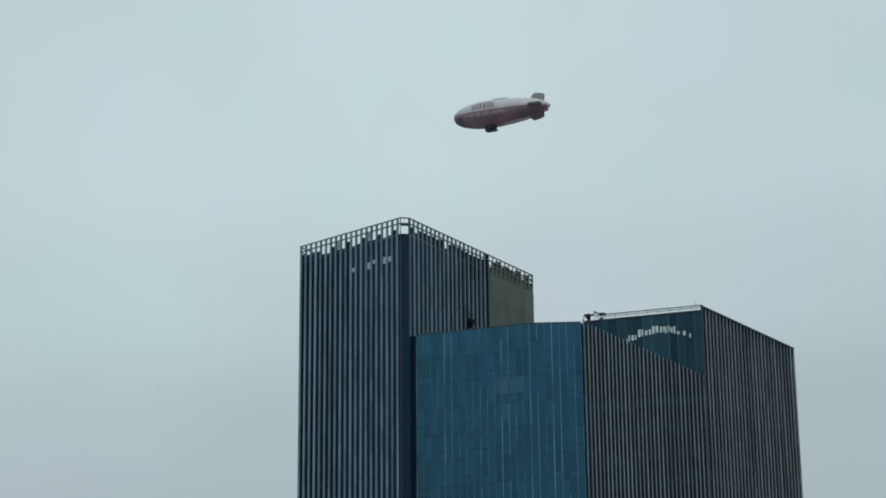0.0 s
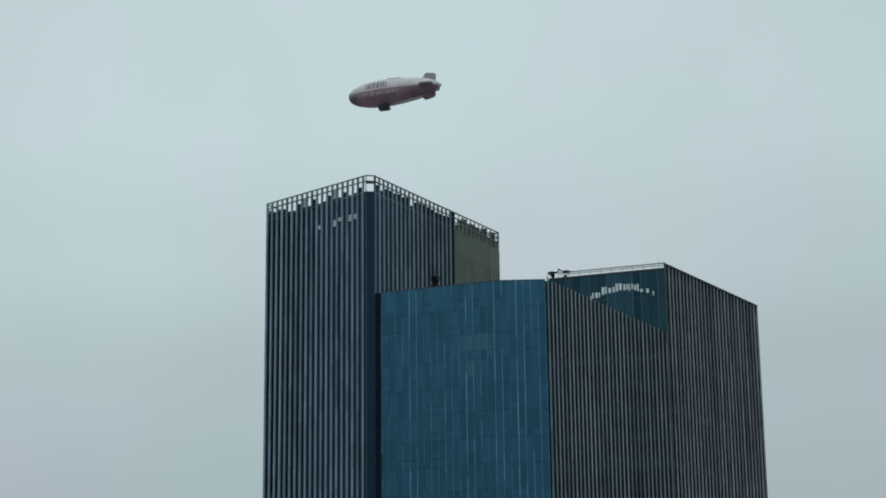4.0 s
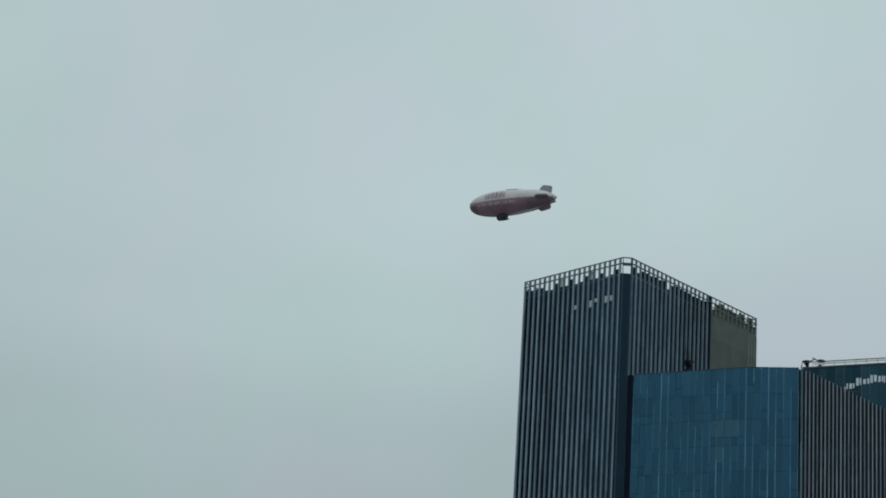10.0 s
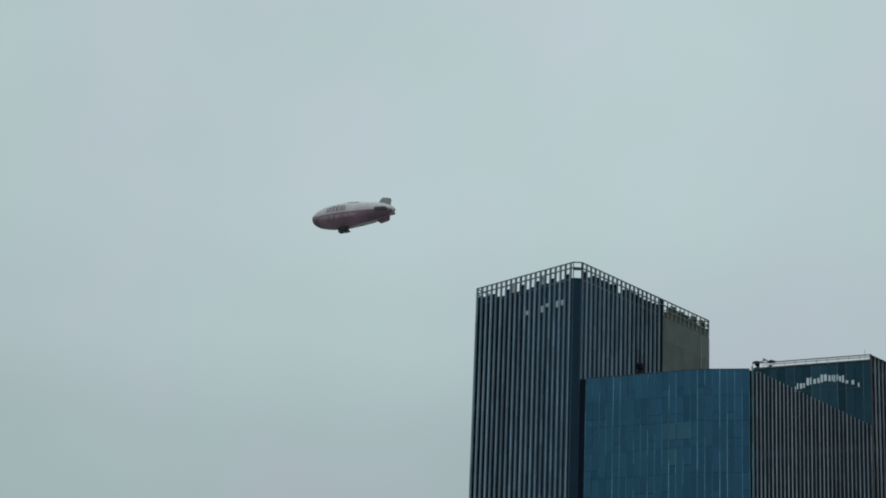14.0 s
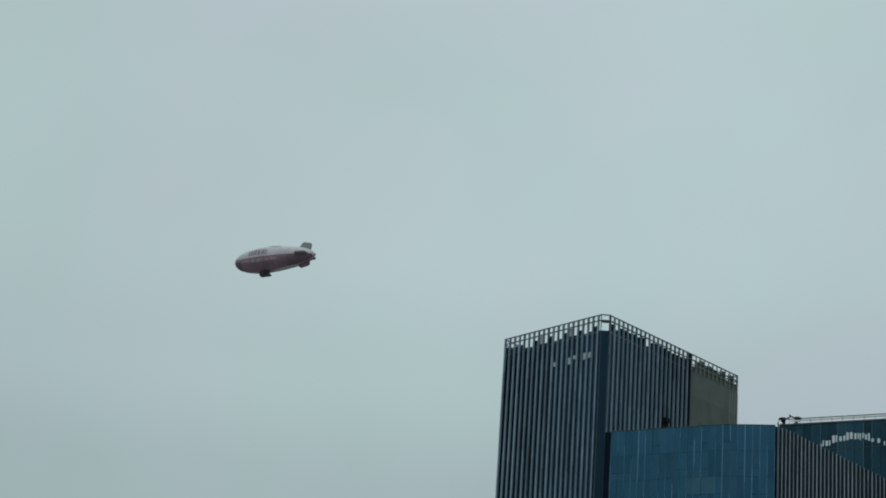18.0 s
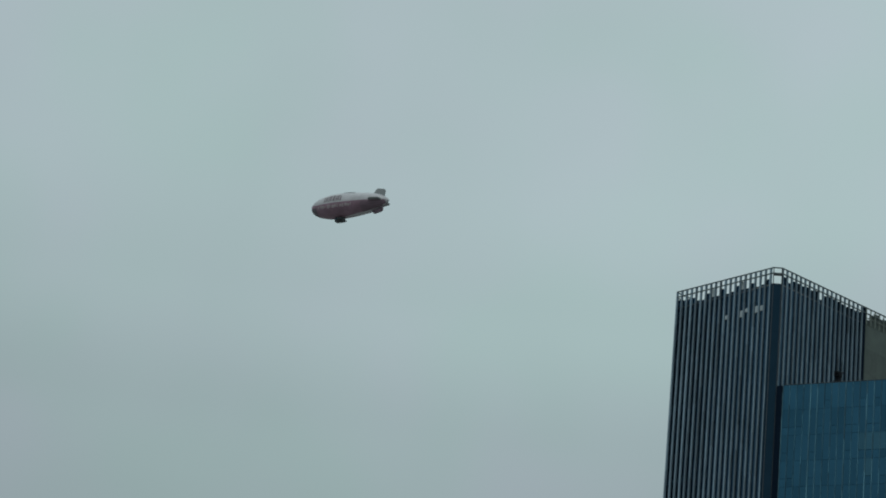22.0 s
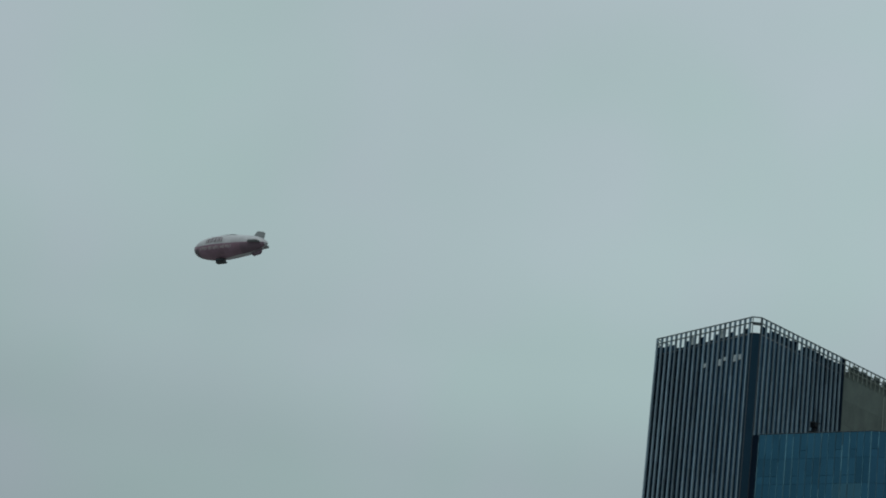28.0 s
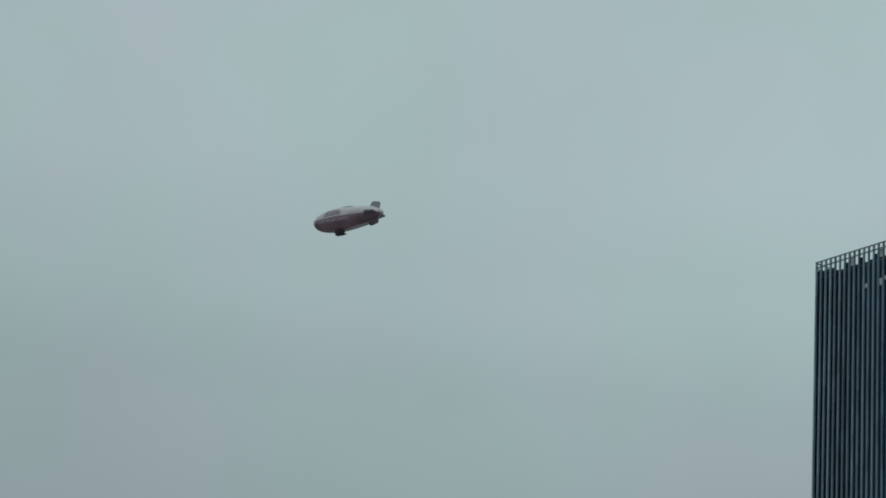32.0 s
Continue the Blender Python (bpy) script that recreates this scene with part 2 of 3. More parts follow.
def frame_on(a, b, z=0.0):
    """Axes of a facade from plan point a to b, left to right as one faces it: x along it, y into it, z up. Also its length."""
    u = Vector((b[0] - a[0], b[1] - a[1], 0))
    n = u.length
    u /= n
    v = Vector((0, 0, 1)).cross(u)
    m = Matrix(((u.x, v.x, 0, a[0]), (u.y, v.y, 0, a[1]), (0, 0, 1, z), (0, 0, 0, 1)))
    return m, n


def spot(m, x, y, z):
    return m @ Matrix.Translation((x, y, z))


# ---------------------------------------------------------------- ground
ground = new("ground", mesh_of("ground", box(-3500, 3500, -3500, 3500, -1.0, 0.0), PAVING))
tagged(ground, "grey paved city ground reaching to the horizon", "ground", kind="structure")

# ---------------------------------------------------------------- tower with fins
STOREY = 4.54
TOP = 149.4
TL, TC, TR = (-18.69, 415.33), (0.08, 399.2), (25.0, 430.48)
TB = (TL[0] + TR[0] - TC[0], TL[1] + TR[1] - TC[1])
CROWN = 2.9

tower = thing("office_tower", "dark blue glass office tower with grey vertical fins and lattice crown", "building")


def inset(points, d):
    """A convex plan outline moved inwards by d."""
    k = len(points)
    out = []
    for i in range(k):
        p0, p1, p2 = (Vector(points[(i + j) % k]) for j in (-1, 0, 1))
        a, b = (p1 - p0).normalized(), (p2 - p1).normalized()
        na, nb = Vector((-a.y, a.x)), Vector((-b.y, b.x))
        s = (na + nb) / (1 + na.dot(nb))
        out.append(tuple(p1 + s * d))
    return out


def along(a, b, d):
    """The plan point d metres from a towards b."""
    v = (Vector(b) - Vector(a)).normalized() * d
    return (a[0] + v.x, a[1] + v.y)


def tower_of_fins():
    # the front corner is cut off, the far left one a little
    A, B, C, D = along(TL, TC, 0.2), along(TC, TL, 1.15), along(TC, TR, 1.15), along(TL, TB, 0.2)
    left, nl = frame_on(A, B)
    cut, nc = frame_on(B, C)
    right, nr = frame_on(C, TR)
    back, nb = frame_on(TR, TB)
    side, ns = frame_on(TB, D)
    small, nm = frame_on(D, A)
    deep = 0.45

    def at(m, x, y):
        p = m @ Vector((x, y, 0))
        return (p.x, p.y)

    core = [at(left, 0.1, deep), at(left, nl, 0.27), at(right, 0, 0.27), at(right, nr - 0.1, deep), at(back, 0.1, 0.05), at(side, 0.05, 0.05), at(side, ns, 0.05)]
    roof_z = TOP - CROWN
    part("body", prism(core, 0.0, roof_z - 0.25), TOWER_GLASS, tower)
    part("roof", prism(inset(core, 0.05), roof_z - 0.25, roof_z), ROOFING, tower)
    fin = mesh_of("fin", box(-0.165, 0.165, 0.0, 0.38, 0.0, TOP, 0.03), TOWER_FIN)
    thin = mesh_of("fin", box(-0.13, 0.13, 0.0, 0.38, 0.0, TOP, 0.03), TOWER_FIN)
    slot = nr * 0.612
    bay = (nl - 0.85) / 19
    pitch = (slot - 0.95) / 18
    for k in range(20):
        part("fin", fin, None, tower, m=spot(left, 0.1 + k * bay, 0, 0))
    for k in range(19):
        part("fin", thin, None, tower, m=spot(right, 0.3 + k * pitch, 0, 0))
    short = mesh_of("crown_fin", box(-0.08, 0.08, 0.0, 0.26, 0.0, CROWN + 0.8, 0.02), TOWER_FIN)
    olive = mesh_of("crown_fin", box(-0.07, 0.07, 0.0, 0.2, 0.0, CROWN + 0.3, 0.02), OLIVE_FIN)
    fine = (nr - slot - 0.75) / 11
    for k in range(12):
        part("crown_fin", olive, None, tower, m=spot(right, slot + 0.6 + k * fine, 0, TOP - CROWN - 0.3))
    for m, n in ((back, nb), (side, ns)):
        count = int(n / 1.25)
        for k in range(count + 1):
            part("crown_fin", short, None, tower, m=spot(m, 0.2 + k * (n - 0.4) / count, 0.1, TOP - CROWN - 0.8))
    # rails round the crown
    for z in (TOP - 0.02, TOP - 1.05):
        for m, n in ((left, nl), (cut, nc), (right, nr), (back, nb), (side, ns), (small, nm)):
            part("crown_rail", box(0.01, n - 0.01, -0.03, 0.22, -0.09, 0.09, 0.03), RAIL_METAL, tower, m=spot(m, 0, 0, z))
    part("crown_rail", box(slot + 0.4, nr - 0.01, 0.0, 0.2, -0.07, 0.07, 0.02), OLIVE_FIN, tower, m=spot(right, 0, 0, TOP - 1.9))
    # frosted screens behind the lattice, uneven in height, over dark parapet glass
    rng = random.Random(11)
    for k in range(18):
        x = 0.3 + k * pitch
        top = TOP - (rng.uniform(1.1, 1.5) if rng.random() < 0.7 else rng.uniform(1.7, 2.4))
        part("crown_screen", box(x + 0.02, x + pitch - 0.02, 0.36, 0.43, roof_z - 0.1, top), TOWER_GLASS, tower, m=right)
    for k in range(11):
        x = slot + 0.6 + k * fine
        top = TOP - (rng.uniform(0.3, 0.6) if rng.random() < 0.45 else rng.uniform(0.9, 1.2) if rng.random() < 0.6 else rng.uniform(1.7, 2.2))
        part("crown_screen", box(x + 0.02, x + fine - 0.02, 0.22, 0.45, roof_z - 0.5, top), GREY_PANEL, tower, m=right)
    for k in range(19):
        # on the left-hand side two bays out of three stand open down to the roof
        x = 0.1 + k * bay
        clear = k > 3 and k % 3 != 0
        top = TOP - (rng.uniform(2.5, 2.8) if clear else rng.uniform(1.5, 1.9) if k % 3 == 0 else rng.uniform(1.8, 2.3))
        part("crown_screen", box(x + 0.04, x + bay - 0.04, 0.36, 0.43, roof_z - 0.1, top), TOWER_GLASS, tower, m=left)
        if clear and k % 6 == 1:
            part("frosted_screen", box(x + 0.18, x + bay - 0.18, 0.30, 0.34, TOP - 2.6, TOP - 1.15), FROSTED, tower, "pale frosted crown screen", m=left)
    # pale plant enclosure on the roof, seen through the lattice
    for x0, x1, h in ((6.6, 9.6, 1.25), (12.0, 14.6, 0.9)):
        plant = part("plant_room", box(x0, x1, 2.6, 6.4, roof_z, roof_z + h, 0.05), FROSTED, tower, "pale grey rooftop plant room", m=left)
        part("plant_lid", box(x0 - 0.1, x1 + 0.1, 2.5, 6.5, roof_z + h, roof_z + h + 0.12, 0.03), RAIL_METAL, plant)
    # plain glazing on the cut corner and beside it
    part("corner_glazing", box(0.02, nc - 0.02, 0.02, 0.2, 0, roof_z - 0.1), CORNER_GLASS, tower, m=cut)
    part("corner_glazing", box(nl - 0.62, nl - 0.02, 0.05, 0.36, 0, roof_z - 0.1), CORNER_GLASS, tower, m=left)
    part("corner_frame", box(0.1, nc - 0.1, 0.02, 0.2, TOP - 1.5, TOP - 1.14, 0.03), DARK_METAL, tower, m=cut)
    for m, x in ((cut, 0.06), (cut, nc - 0.06)):
        part("corner_post", box(-0.07, 0.07, -0.03, 0.12, 0, TOP - 0.1, 0.02), DARK_METAL, tower, m=spot(m, x, 0, 0))
    edge = mesh_of("fin", box(-0.08, 0.08, 0.0, 0.18, 0.0, TOP - 3.6, 0.02), OLIVE_FIN)
    for k in range(4):
        part("fin", edge, None, tower, m=spot(right, nr - 0.13 - k * 0.8, -0.02, 0))
    # black box paints the slot's shade; flat cladding on the rest of that side
    part("slot", box(slot - 0.4, slot + 0.32, 0.02, 0.45, 0, TOP - 0.2), BLACK, tower, "black strip painting the shade of a vertical slot", m=right)
    for k in range(33):
        z1 = TOP - CROWN - 0.4 - k * STOREY
        z0 = max(z1 - STOREY + 0.02, 0.0)
        if z1 < 1:
            break
        part("cladding_panel", box(slot + 0.33, nr - 0.02, 0.1, 0.45, z0, z1), GREY_PANEL, tower, m=right)
    # spandrels, storey by storey, high up; one joined run below
    low = {0: bmesh.new(), 1: bmesh.new()}
    for k in range(33):
        z = TOP - CROWN - 1.0 - k * STOREY
        if z < 2:
            break
        for j, (m, n) in enumerate(((left, nl - 0.7), (right, slot - 0.45))):
            if k < 14:
                part("spandrel", box(0.12, n, 0.37, 0.47, z - 0.9, z), SPANDREL, tower, m=m)
            else:
                add_box(low[j], 0.12, n, 0.37, 0.47, z - 0.9, z)
    for j, m in ((0, left), (1, right)):
        tagged(part("spandrel", low[j], SPANDREL, tower, m=m), kind="stuff")
    # pale boxes painting bright light marks behind the fins below the corner
    for k, z, h in ((10, 6.9, 0.8), (13, 6.7, 1.25), (14, 6.5, 0.7), (16, 6.5, 1.25), (17, 6.6, 1.0)):
        x = 0.1 + k * bay
        part("vent_panel", box(x + 0.26, x + bay - 0.26, 0.12, 0.34, TOP - z - h, TOP - z, 0.02), LIGHT_MARK, tower, "pale box painted as a bright light mark", m=left)


tower_of_fins()

# ---------------------------------------------------------------- blue glass block
BLUE_TOP = 127.55
BL, BN, BR = (1.9, 399.1), (20.83, 392.31), (29.59, 391.52)
blue = thing("glass_block", "lower office block clad in flat blue mirror glass beside the tower", "building")


def glass_block():
    plan = [BL, BN, BR, (45.5, 411.4), (35.6, 427.2), (26.3, 426.8)]
    part("body", prism(inset(plan, 0.3), 0.0, BLUE_TOP - 0.15), BLUE_JOINT, blue)
    part("roof", prism(inset(plan, 0.35), BLUE_TOP - 0.14, BLUE_TOP - 0.04), ROOFING, blue)
    rng = random.Random(5)
    for (a, b), bays in (((BL, BN), 16), ((BN, BR), 7)):
        m, n = frame_on(a, b)
        w = n / bays
        z1 = BLUE_TOP - 0.12
        gap = 0.022
        tall = mesh_of("glass_pane", box(0.03, w - 0.03, 0.04, 0.2, gap, STOREY - gap), BLUE_GLASS)
        upper = mesh_of("glass_pane", box(0.03, w - 0.03, 0.04, 0.2, 1.5, STOREY - gap), BLUE_GLASS)
        lower = mesh_of("glass_pane", box(0.03, w - 0.03, 0.04, 0.2, gap, 1.44), BLUE_GLASS)
        pale = mesh_of("glass_pane", box(0.03, w - 0.03, 0.04, 0.2, 1.5, STOREY - gap), SHEEN_BLUE_GLASS)
        rest = bmesh.new()
        storey = 0
        while z1 > 5:
            for k in range(bays):
                if storey < 7:
                    here = spot(m, k * w, 0, z1 - STOREY)
                    # a few panes take the lighter tint to paint a bright band
                    light = bays == 16 and (storey == 2 and k in (11, 12, 13, 14) or storey == 3 and k == 12)
                    if light or rng.random() < 0.3:
                        part("glass_pane", pale if light else upper, None, blue, m=here)
                        part("glass_pane", lower, None, blue, m=here)
                    else:
                        part("glass_pane", tall, None, blue, m=here)
                else:
                    add_box(rest, k * w + 0.03, (k + 1) * w - 0.03, 0.04, 0.2, z1 - STOREY + gap, z1 - gap)
            z1 -= STOREY
            storey += 1
        tagged(part("glass_pane", rest, BLUE_GLASS, blue, m=m), kind="stuff")
        widths = [mesh_of("mullion", box(-v, v, -0.05, 0.1, 0, BLUE_TOP - 0.1), BLUE_MULLION) for v in (0.02, 0.03, 0.045, 0.06)]
        for k in range(bays + 1):
            part("mullion", rng.choice(widths), None, blue, m=spot(m, k * w, 0, 0))
        part("coping", box(-0.02, n + 0.02, -0.06, 0.4, BLUE_TOP - 0.12, BLUE_TOP, 0.02), DARK_METAL, blue, m=m)
    m, n = frame_on(BL, BN)
    # solid black box in place of an open gap; its shade is painted
    part("recess", box(-1.15, -0.06, -0.1, 1.6, 0, BLUE_TOP - 0.2), BLACK, blue, "black box painting the shaded gap beside the tower", m=m)


glass_block()

# ---------------------------------------------------------------- finned block
BLOCK_TOP = 128.59
RL, RC, RR = (30.07, 392.14), (49.49, 385.74), (69.45, 409.44)
block = thing("finned_block", "dark office block with mauve-grey vertical fins and glazed top corner", "building")


def finned_block():
    back_corner = (RL[0] + RR[0] - RC[0], RL[1] + RR[1] - RC[1] + 4.0)
    plan = [RL, RC, RR, back_corner]
    left, nl = frame_on(RL, RC)
    right, nr = frame_on(RC, RR)
    core = inset(plan, 0.4)
    p = right @ Vector((nr - 0.07, 0.4, 0))
    core[2] = (p.x, p.y)
    p = left @ Vector((0.1, 0.4, 0))
    core[0] = (p.x, p.y)
    drop = 11.6

    def eave(x):
        """Height at which the fins end, under the glazed corner."""
        return BLOCK_TOP - 1.45 - max(0.0, x - 1.2) / nl * drop

    part("body", prism(core, 0.0, BLOCK_TOP - 1.15), BLOCK_GLASS, block)
    part("roof", prism(inset(core, 0.05), BLOCK_TOP - 1.15, BLOCK_TOP - 1.0), ROOFING, block)
    part("parapet", box(0.3, nr - 0.1, 0.32, 0.5, BLOCK_TOP - 1.2, BLOCK_TOP - 0.13), BLOCK_GLASS, block, m=right)
    for k in range(31):
        x = 0.13 + k * (nl - 0.45) / 30
        part("fin", box(-0.085, 0.085, 0.08, 0.31, 0, eave(x), 0.02), BLOCK_FIN, block, m=spot(left, x, 0, 0))
    fin = mesh_of("fin", box(-0.095, 0.095, 0.1, 0.31, 0.0, BLOCK_TOP - 0.05, 0.02), BLOCK_FIN)
    for k in range(28):
        part("fin", fin, None, block, m=spot(right, 0.25 + k * (nr - 0.38) / 27, 0, 0))
    # glazed top band
    for k in range(14):
        a, b = k * nl / 14 + 0.03, (k + 1) * nl / 14 - 0.03
        za, zb = eave(a) - 0.15, eave(b) - 0.15
        bm = bmesh.new()
        vs = [bm.verts.new((x, y, z)) for y in (0.25, 0.39) for x, z in ((a, za), (b, zb), (b, BLOCK_TOP - 1.02), (a, BLOCK_TOP - 1.02))]
        for f in ((0, 1, 2, 3), (7, 6, 5, 4), (0, 4, 5, 1), (1, 5, 6, 2), (2, 6, 7, 3), (3, 7, 4, 0)):
            bm.faces.new([vs[i] for i in f])
        part("glass_pane", bm, GREEN_GLASS, block, m=left)
        if 2 < k < 14 and k % 3:
            part("glazing_bar", box(-0.04, 0.04, 0.16, 0.3, za - 0.1, BLOCK_TOP - 1.02), GLAZING_BAR, block, m=spot(left, a, 0, 0))
    # roof rail
    part("handrail", box(0, nl, 0.05, 0.15, BLOCK_TOP + 0.02, BLOCK_TOP + 0.17, 0.02), DARK_METAL, block, m=left)
    part("parapet", box(2.2, nl - 0.25, 0.09, 0.13, BLOCK_TOP - 0.42, BLOCK_TOP - 0.1), PALE_METAL, block, "pale parapet panel", m=left)
    part("coping", box(0.2, nl - 0.1, 0.07, 0.42, BLOCK_TOP - 1.0, BLOCK_TOP - 0.72, 0.02), DARK_METAL, block, m=left)
    post = mesh_of("post", box(-0.035, 0.035, 0.06, 0.13, BLOCK_TOP - 1.0, BLOCK_TOP + 0.03), RAIL_METAL)
    for k in range(12):
        part("post", post, None, block, m=spot(left, 0.1 + k * (nl - 0.2) / 11, 0, 0))
    part("coping", box(0, nr, -0.03, 0.4, BLOCK_TOP - 0.1, BLOCK_TOP + 0.03, 0.02), RAIL_METAL, block, m=right)
    part("corner_post", box(-0.13, 0.13, -0.02, 0.22, 0, BLOCK_TOP + 0.1, 0.04), DARK_METAL, block, m=spot(right, 0.05, 0, 0))
    part("edge_post", box(-0.09, 0.14, -0.04, 0.22, 0, BLOCK_TOP - 0.4, 0.03), BLUE_MULLION, block, m=spot(left, 0, 0, 0))
    mast = part("mast", box(-0.03, 0.03, -0.03, 0.03, -1.0, 1.3), RAIL_METAL, block, "thin roof mast", m=spot(left, nl - 1.3, 1.2, BLOCK_TOP))
    part("mast_base", box(-0.14, 0.14, -0.14, 0.14, -1.02, -0.7, 0.02), DARK_METAL, mast)
    # white sign, too worn to read
    sign = part("sign", box(7.6, 18.4, 0.2, 0.28, BLOCK_TOP - 5.55, BLOCK_TOP - 5.45), DARK_METAL, block, "white illegible sign", m=left)
    rng = random.Random(4)
    x = 7.3
    while x < 18.3:
        w = rng.uniform(0.2, 0.5)
        k = (x - 12.9) / 5.4
        h = rng.uniform(0.8, 1.45) * (1 if x < 15.6 else 0.65)
        z = BLOCK_TOP - 4.1 - 1.2 * k * k + rng.uniform(-0.2, 0.2)
        part("letter_bar", box(x, x + w, 0.18, 0.25, z, z + h, 0.02), WHITE_SIGN, sign)
        x += w + rng.uniform(0.1, 0.32) + (0.45 if x > 15.6 else 0)
    # spandrels
    low = {0: bmesh.new(), 1: bmesh.new()}
    for k in range(29):
        z = BLOCK_TOP - 1.8 - k * STOREY
        if z < 2:
            break
        for j, (m, n) in enumerate(((left, nl), (right, nr))):
            if j == 0 and k < 3:
                continue
            if k < 11:
                part("spandrel", box(0.3, n - 0.3, 0.31, 0.42, z - 1.3, z), DARK_SPANDREL, block, m=m)
            else:
                add_box(low[j], 0.3, n - 0.3, 0.31, 0.42, z - 1.3, z)
    for j, m in ((0, left), (1, right)):
        tagged(part("spandrel", low[j], DARK_SPANDREL, block, m=m), kind="stuff")


finned_block()


# ---------------------------------------------------------------- roof equipment
def roof_crane(name, at, label, s, turn):
    t = thing(name, label, "roof crane", at, "roof cranes")
    t.rotation_euler = (0, 0, radians(turn))
    part("base", box(-0.7 * s, 0.7 * s, -0.5 * s, 0.5 * s, 0, 0.5 * s, 0.05), CRANE_BLACK, t)
    part("mast", box(-0.3 * s, 0.3 * s, -0.3 * s, 0.3 * s, 0.5 * s, 1.5 * s, 0.05), CRANE_BLACK, t)
    part("cabin", box(-0.6 * s, 0.35 * s, -0.45 * s, 0.45 * s, 1.1 * s, 1.9 * s, 0.06), CRANE_BLACK, t)
    arm = bmesh.new()
    add_box(arm, -0.1 * s, 1.5 * s, -0.1 * s, 0.1 * s, -0.09 * s, 0.09 * s)
    part("arm", arm, CRANE_BLACK, t, m=pose(0.2 * s, 0, 1.6 * s, 0, -28, 0))
    part("winch", box(-1.0 * s, -0.55 * s, -0.25 * s, 0.25 * s, 1.5 * s, 1.85 * s, 0.04), CRANE_BLACK, t)
    return t


roof_crane("roof_crane", (11.2, 397.2, BLUE_TOP - 0.04), "black window-cleaning crane parked on the flat roof", 1.15, 60)
roof_crane("roof_crane", (31.12, 392.66, BLOCK_TOP - 1.0), "small dark window-cleaning crane by the roof rail", 0.85, 0)
roof_crane("roof_crane", (33.20, 391.97, BLOCK_TOP - 1.0), "small dark window-cleaning crane by the roof rail", 0.85, 180)

# ---------------------------------------------------------------- airship
HULL_TOP = painted("silver_white_fabric", (0.46, 0.45, 0.475), rough=0.35, vary=0.16, stretch=(1, 1, 1), scale=1.5, bump=0.03)
HULL_RED = painted("maroon_fabric", (0.245, 0.150, 0.196), rough=0.45, vary=0.28, stretch=(1, 1, 1), scale=1.5, bump=0.03)
FIN_GREY = painted("grey_fin_fabric", (0.25, 0.265, 0.275), rough=0.6, stretch=(1, 1, 1), scale=2.0)
FIN_RED = painted("dark_maroon_fabric", (0.175, 0.118, 0.150), rough=0.6, stretch=(1, 1, 1), scale=2.0)
LETTER_RED = painted("dark_red_lettering", (0.20, 0.165, 0.185), rough=0.5)
LETTER_WHITE = painted("white_lettering", (0.36, 0.30, 0.32), rough=0.5)
NOSE_DARK = painted("dark_grey_nose_fabric", (0.135, 0.112, 0.135), rough=0.5, stretch=(1, 1, 1), scale=2.0)
TOP_GLINT = painted("white_top_glint", (0.85, 0.86, 0.86), rough=0.3, vary=0.05, stretch=(1, 1, 1))
GONDOLA = painted("dark_gondola", (0.05, 0.055, 0.06), rough=0.5, stretch=(1, 1, 1), scale=3)
LENGTH, RADIUS = 4.95, 0.67


def hull_radius(s):
    """Radius at s, from 0 at the nose to 1 at the tail."""
    if s < 0.38:
        k = 1 - s / 0.38
        return RADIUS * max(1 - k ** 2.0, 0.0) ** 0.43
    k = (s - 0.38) / 0.62
    return RADIUS * max(1 - 0.58 * k ** 1.8 - 0.42 * k ** 10, 0.0)


def hull_point(s, a, lift=0.0):
    """a: degrees round the hull from straight down; x runs from nose (-) to tail (+)."""
    r = hull_radius(s) + lift
    return ((s - 0.5) * LENGTH, -math.sin(radians(a)) * r, -math.cos(radians(a)) * r)


def hull_patch(s0, s1, a0, a1, ns, na, lift=0.0, edge=None):
    """Part of the hull's skin. edge(s) gives the two angles that bound it at s."""
    bm = bmesh.new()
    rows = []
    for i in range(ns + 1):
        k = i / ns
        s = s0 + (s1 - s0) * (0.5 - 0.5 * math.cos(math.pi * k) if ns > 20 else k)
        b0, b1 = edge(s) if edge else (a0, a1)
        rows.append([bm.verts.new(hull_point(s, b0 + (b1 - b0) * j / na, lift)) for j in range(na + 1)])
    for i in range(ns):
        for j in range(na):
            f = bm.faces.new((rows[i][j], rows[i + 1][j], rows[i + 1][j + 1], rows[i][j + 1]))
            f.smooth = True
    bmesh.ops.remove_doubles(bm, verts=bm.verts, dist=0.0005)
    bmesh.ops.recalc_face_normals(bm, faces=bm.faces)
    return bm


def band(s):
    """Upper edge of the maroon band, degrees from straight down."""
    return 86 + 2 * s + (18 * (0.12 - s) / 0.12 if s < 0.12 else 0)


def belly(s):
    """Lower edge of the maroon band: the belly turns pale behind the gondola."""
    return 0.0 if s < 0.40 else min(15.0, (s - 0.40) * 70)


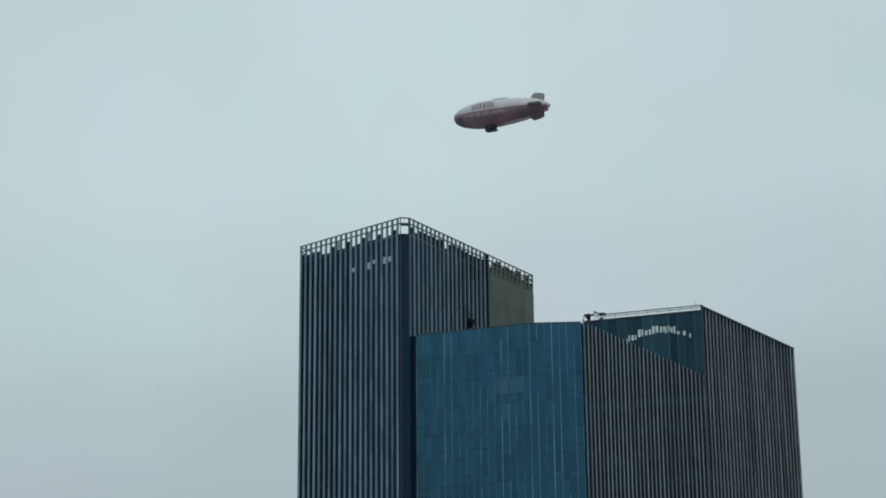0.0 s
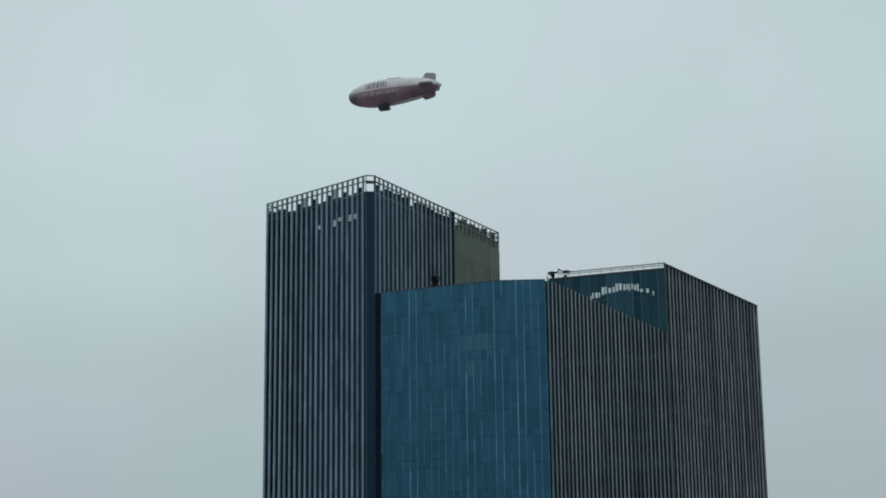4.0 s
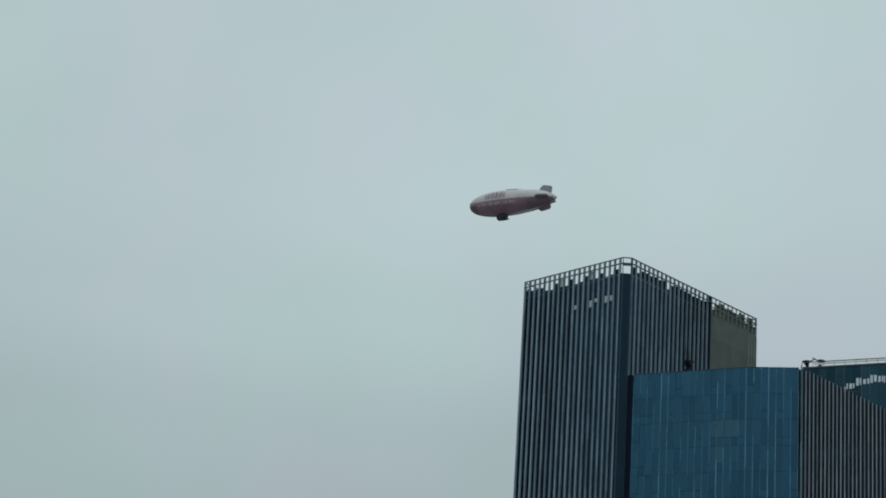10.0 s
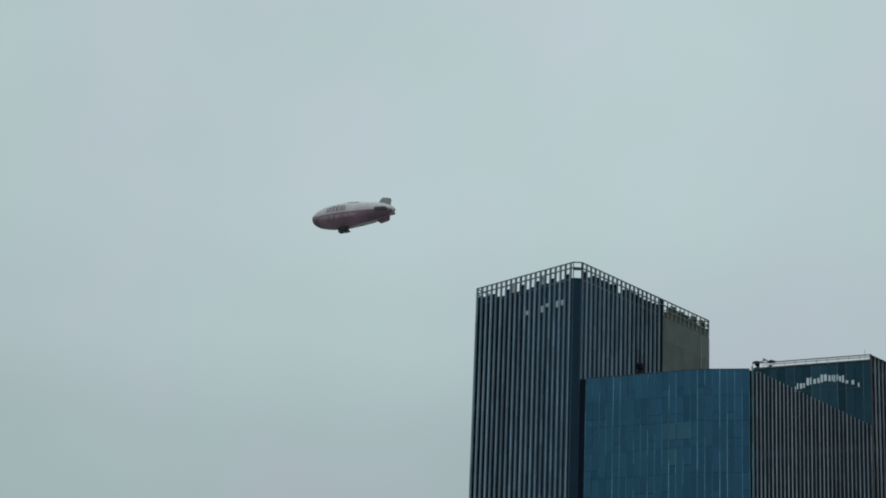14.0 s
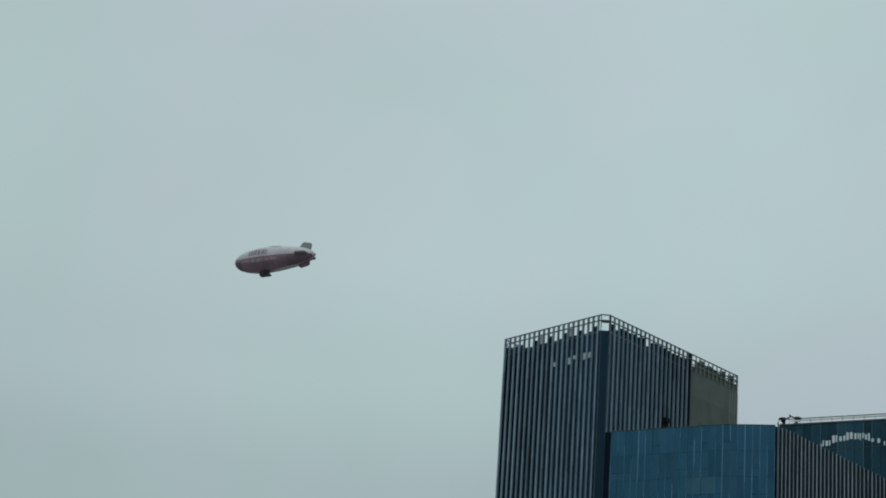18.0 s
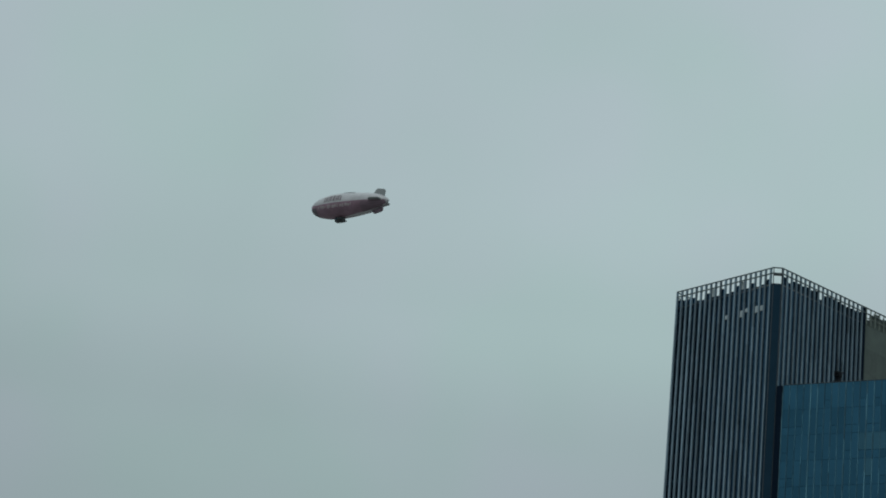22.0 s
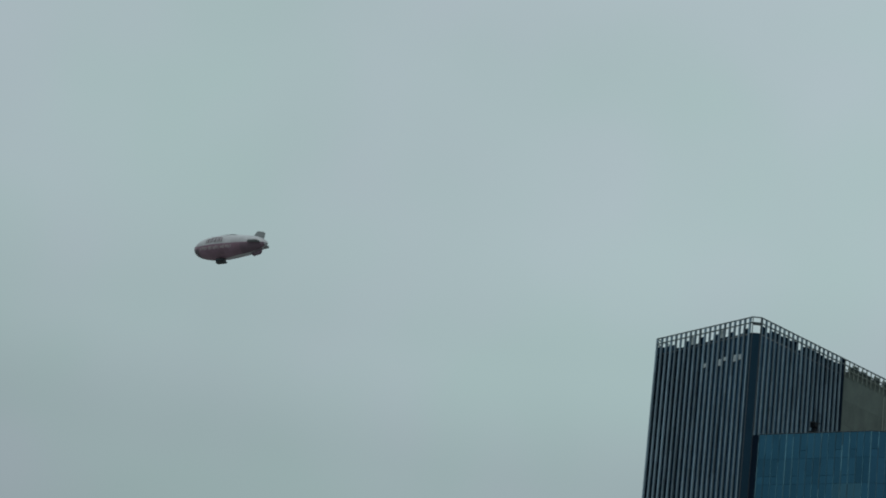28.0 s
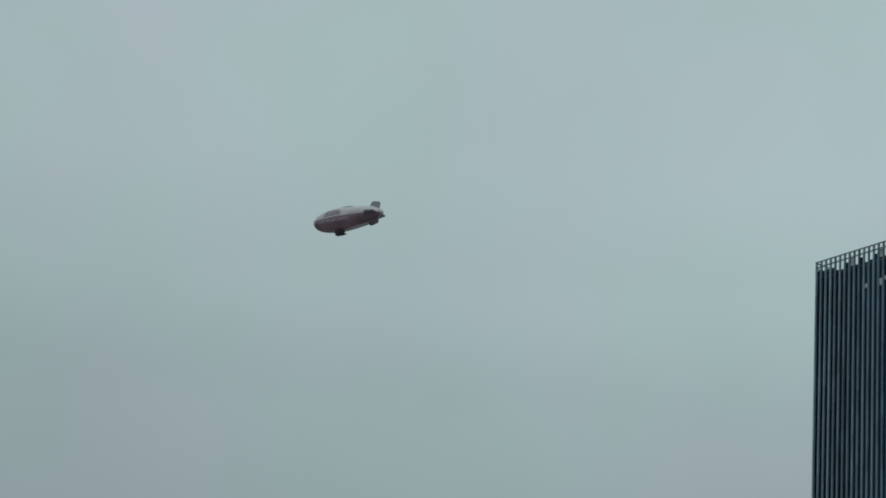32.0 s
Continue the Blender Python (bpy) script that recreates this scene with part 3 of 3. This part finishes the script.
def airship():
    t = thing("airship", "silver-grey advertising airship with maroon lower band, floating in overcast sky", "airship", (-6.32, 71.72, 29.25))
    t.rotation_euler = (0, radians(1.5), radians(-26))
    t.scale = (0.618, 0.618, 0.618)
    part("hull", hull_patch(0, 1, 0, 360, 44, 48), HULL_TOP, t)
    for sign in (1, -1):
        part("band", hull_patch(0.002, 0.97, 0, 0, 40, 14, 0.006, lambda s, g=sign: (g * belly(s), g * band(s))), HULL_RED, t, "maroon lower band")
        for s0, w, low, high in ((0.235, 0.014, 94, 122), (0.262, 0.022, 95, 124), (0.298, 0.012, 93, 128), (0.318, 0.020, 96, 126), (0.352, 0.026, 94, 127), (0.392, 0.012, 94, 124), (0.412, 0.022, 97, 125), (0.446, 0.014, 94, 120)):
            part("letter_bar", hull_patch(s0, s0 + w, sign * low, sign * high, 3, 5, 0.012), LETTER_RED, t)
        for k in range(14):
            s0 = 0.15 + k * 0.033
            part("letter_bar", hull_patch(s0, s0 + (0.018, 0.029, 0.024, 0.012, 0.030)[k % 5], sign * (66 if k % 2 else 63), sign * (79 if k % 3 else 76), 2, 3, 0.014), LETTER_WHITE, t)
        part("tail_band", hull_patch(0.70, 0.965, 0, 0, 8, 8, 0.010, lambda s, g=sign: (g * belly(s), g * (band(s) - 6))), FIN_RED, t, "dark maroon tail band")
        part("nose_patch", hull_patch(0.004, 0.12, 0, 0, 8, 8, 0.010, lambda s, g=sign: (g * 2, g * 72)), NOSE_DARK, t, "dark grey nose patch")
    # sky glint on the upper hull, painted as a raised white patch
    part("top_panel", hull_patch(0.42, 0.56, 152, 208, 4, 8, 0.022), TOP_GLINT, t, "white glint painted on the hull's top")
    part("nose_cap", hull_patch(0, 0.02, 0, 360, 8, 32, 0.013), FIN_GREY, t, "grey nose cap")
    # tail fins: above, below and on both sides
    for a, n in ((180, "upper_fin"), (0, "lower_fin"), (90, "side_fin"), (-90, "side_fin")):
        bm = bmesh.new()
        tall = 1.18 if a == 180 else 1.0
        outline = [(0.77, 0.02), (0.815, 0.34 * tall), (0.835, 0.41 * tall), (0.92, 0.43 * tall), (0.935, 0.38 * tall), (0.93, 0.05)]
        quads = []
        for y in (-0.035, 0.035):
            quads.append([bm.verts.new(((s - 0.5) * LENGTH, y, hull_radius(s) * 0.75 + h * 0.9 - 0.02)) for s, h in outline])
        bm.faces.new(quads[0][::-1])
        bm.faces.new(quads[1])
        for i in range(6):
            bm.faces.new((quads[0][i], quads[0][(i + 1) % 6], quads[1][(i + 1) % 6], quads[1][i]))
        bmesh.ops.recalc_face_normals(bm, faces=bm.faces)
        bmesh.ops.bevel(bm, geom=bm.edges[:], offset=0.012, segments=1, affect="EDGES")
        part(n, bm, FIN_RED if a == 0 else FIN_GREY, t, "dark maroon lower fin" if a == 0 else "", m=pose(0, 0, 0, a + 180, 0, 0))
    g = part("gondola", box(-0.36, 0.20, -0.15, 0.15, -RADIUS - 0.24, -RADIUS + 0.06, 0.06), GONDOLA, t, "dark gondola", m=pose(-0.5, 0, 0))
    for x in (-0.31, -0.14, 0.03):
        for y in (-0.152, 0.145):
            part("window", box(x, x + 0.12, y, y + 0.008, -RADIUS - 0.14, -RADIUS - 0.03), BLOCK_GLASS, g)
    for y in (-0.22, 0.22):
        bm = bmesh.new()
        bmesh.ops.create_cone(bm, cap_ends=True, segments=14, radius1=0.055, radius2=0.04, depth=0.24, matrix=pose(0.05, y, -RADIUS - 0.12, 0, 90, 0))
        add_box(bm, 0.02, 0.08, min(y, 0.14 * (y > 0) - 0.14 * (y < 0)), max(y, 0.14 * (y > 0) - 0.14 * (y < 0)), -RADIUS - 0.14, -RADIUS - 0.10)
        part("engine", bm, DARK_METAL, g)
    return t


airship()
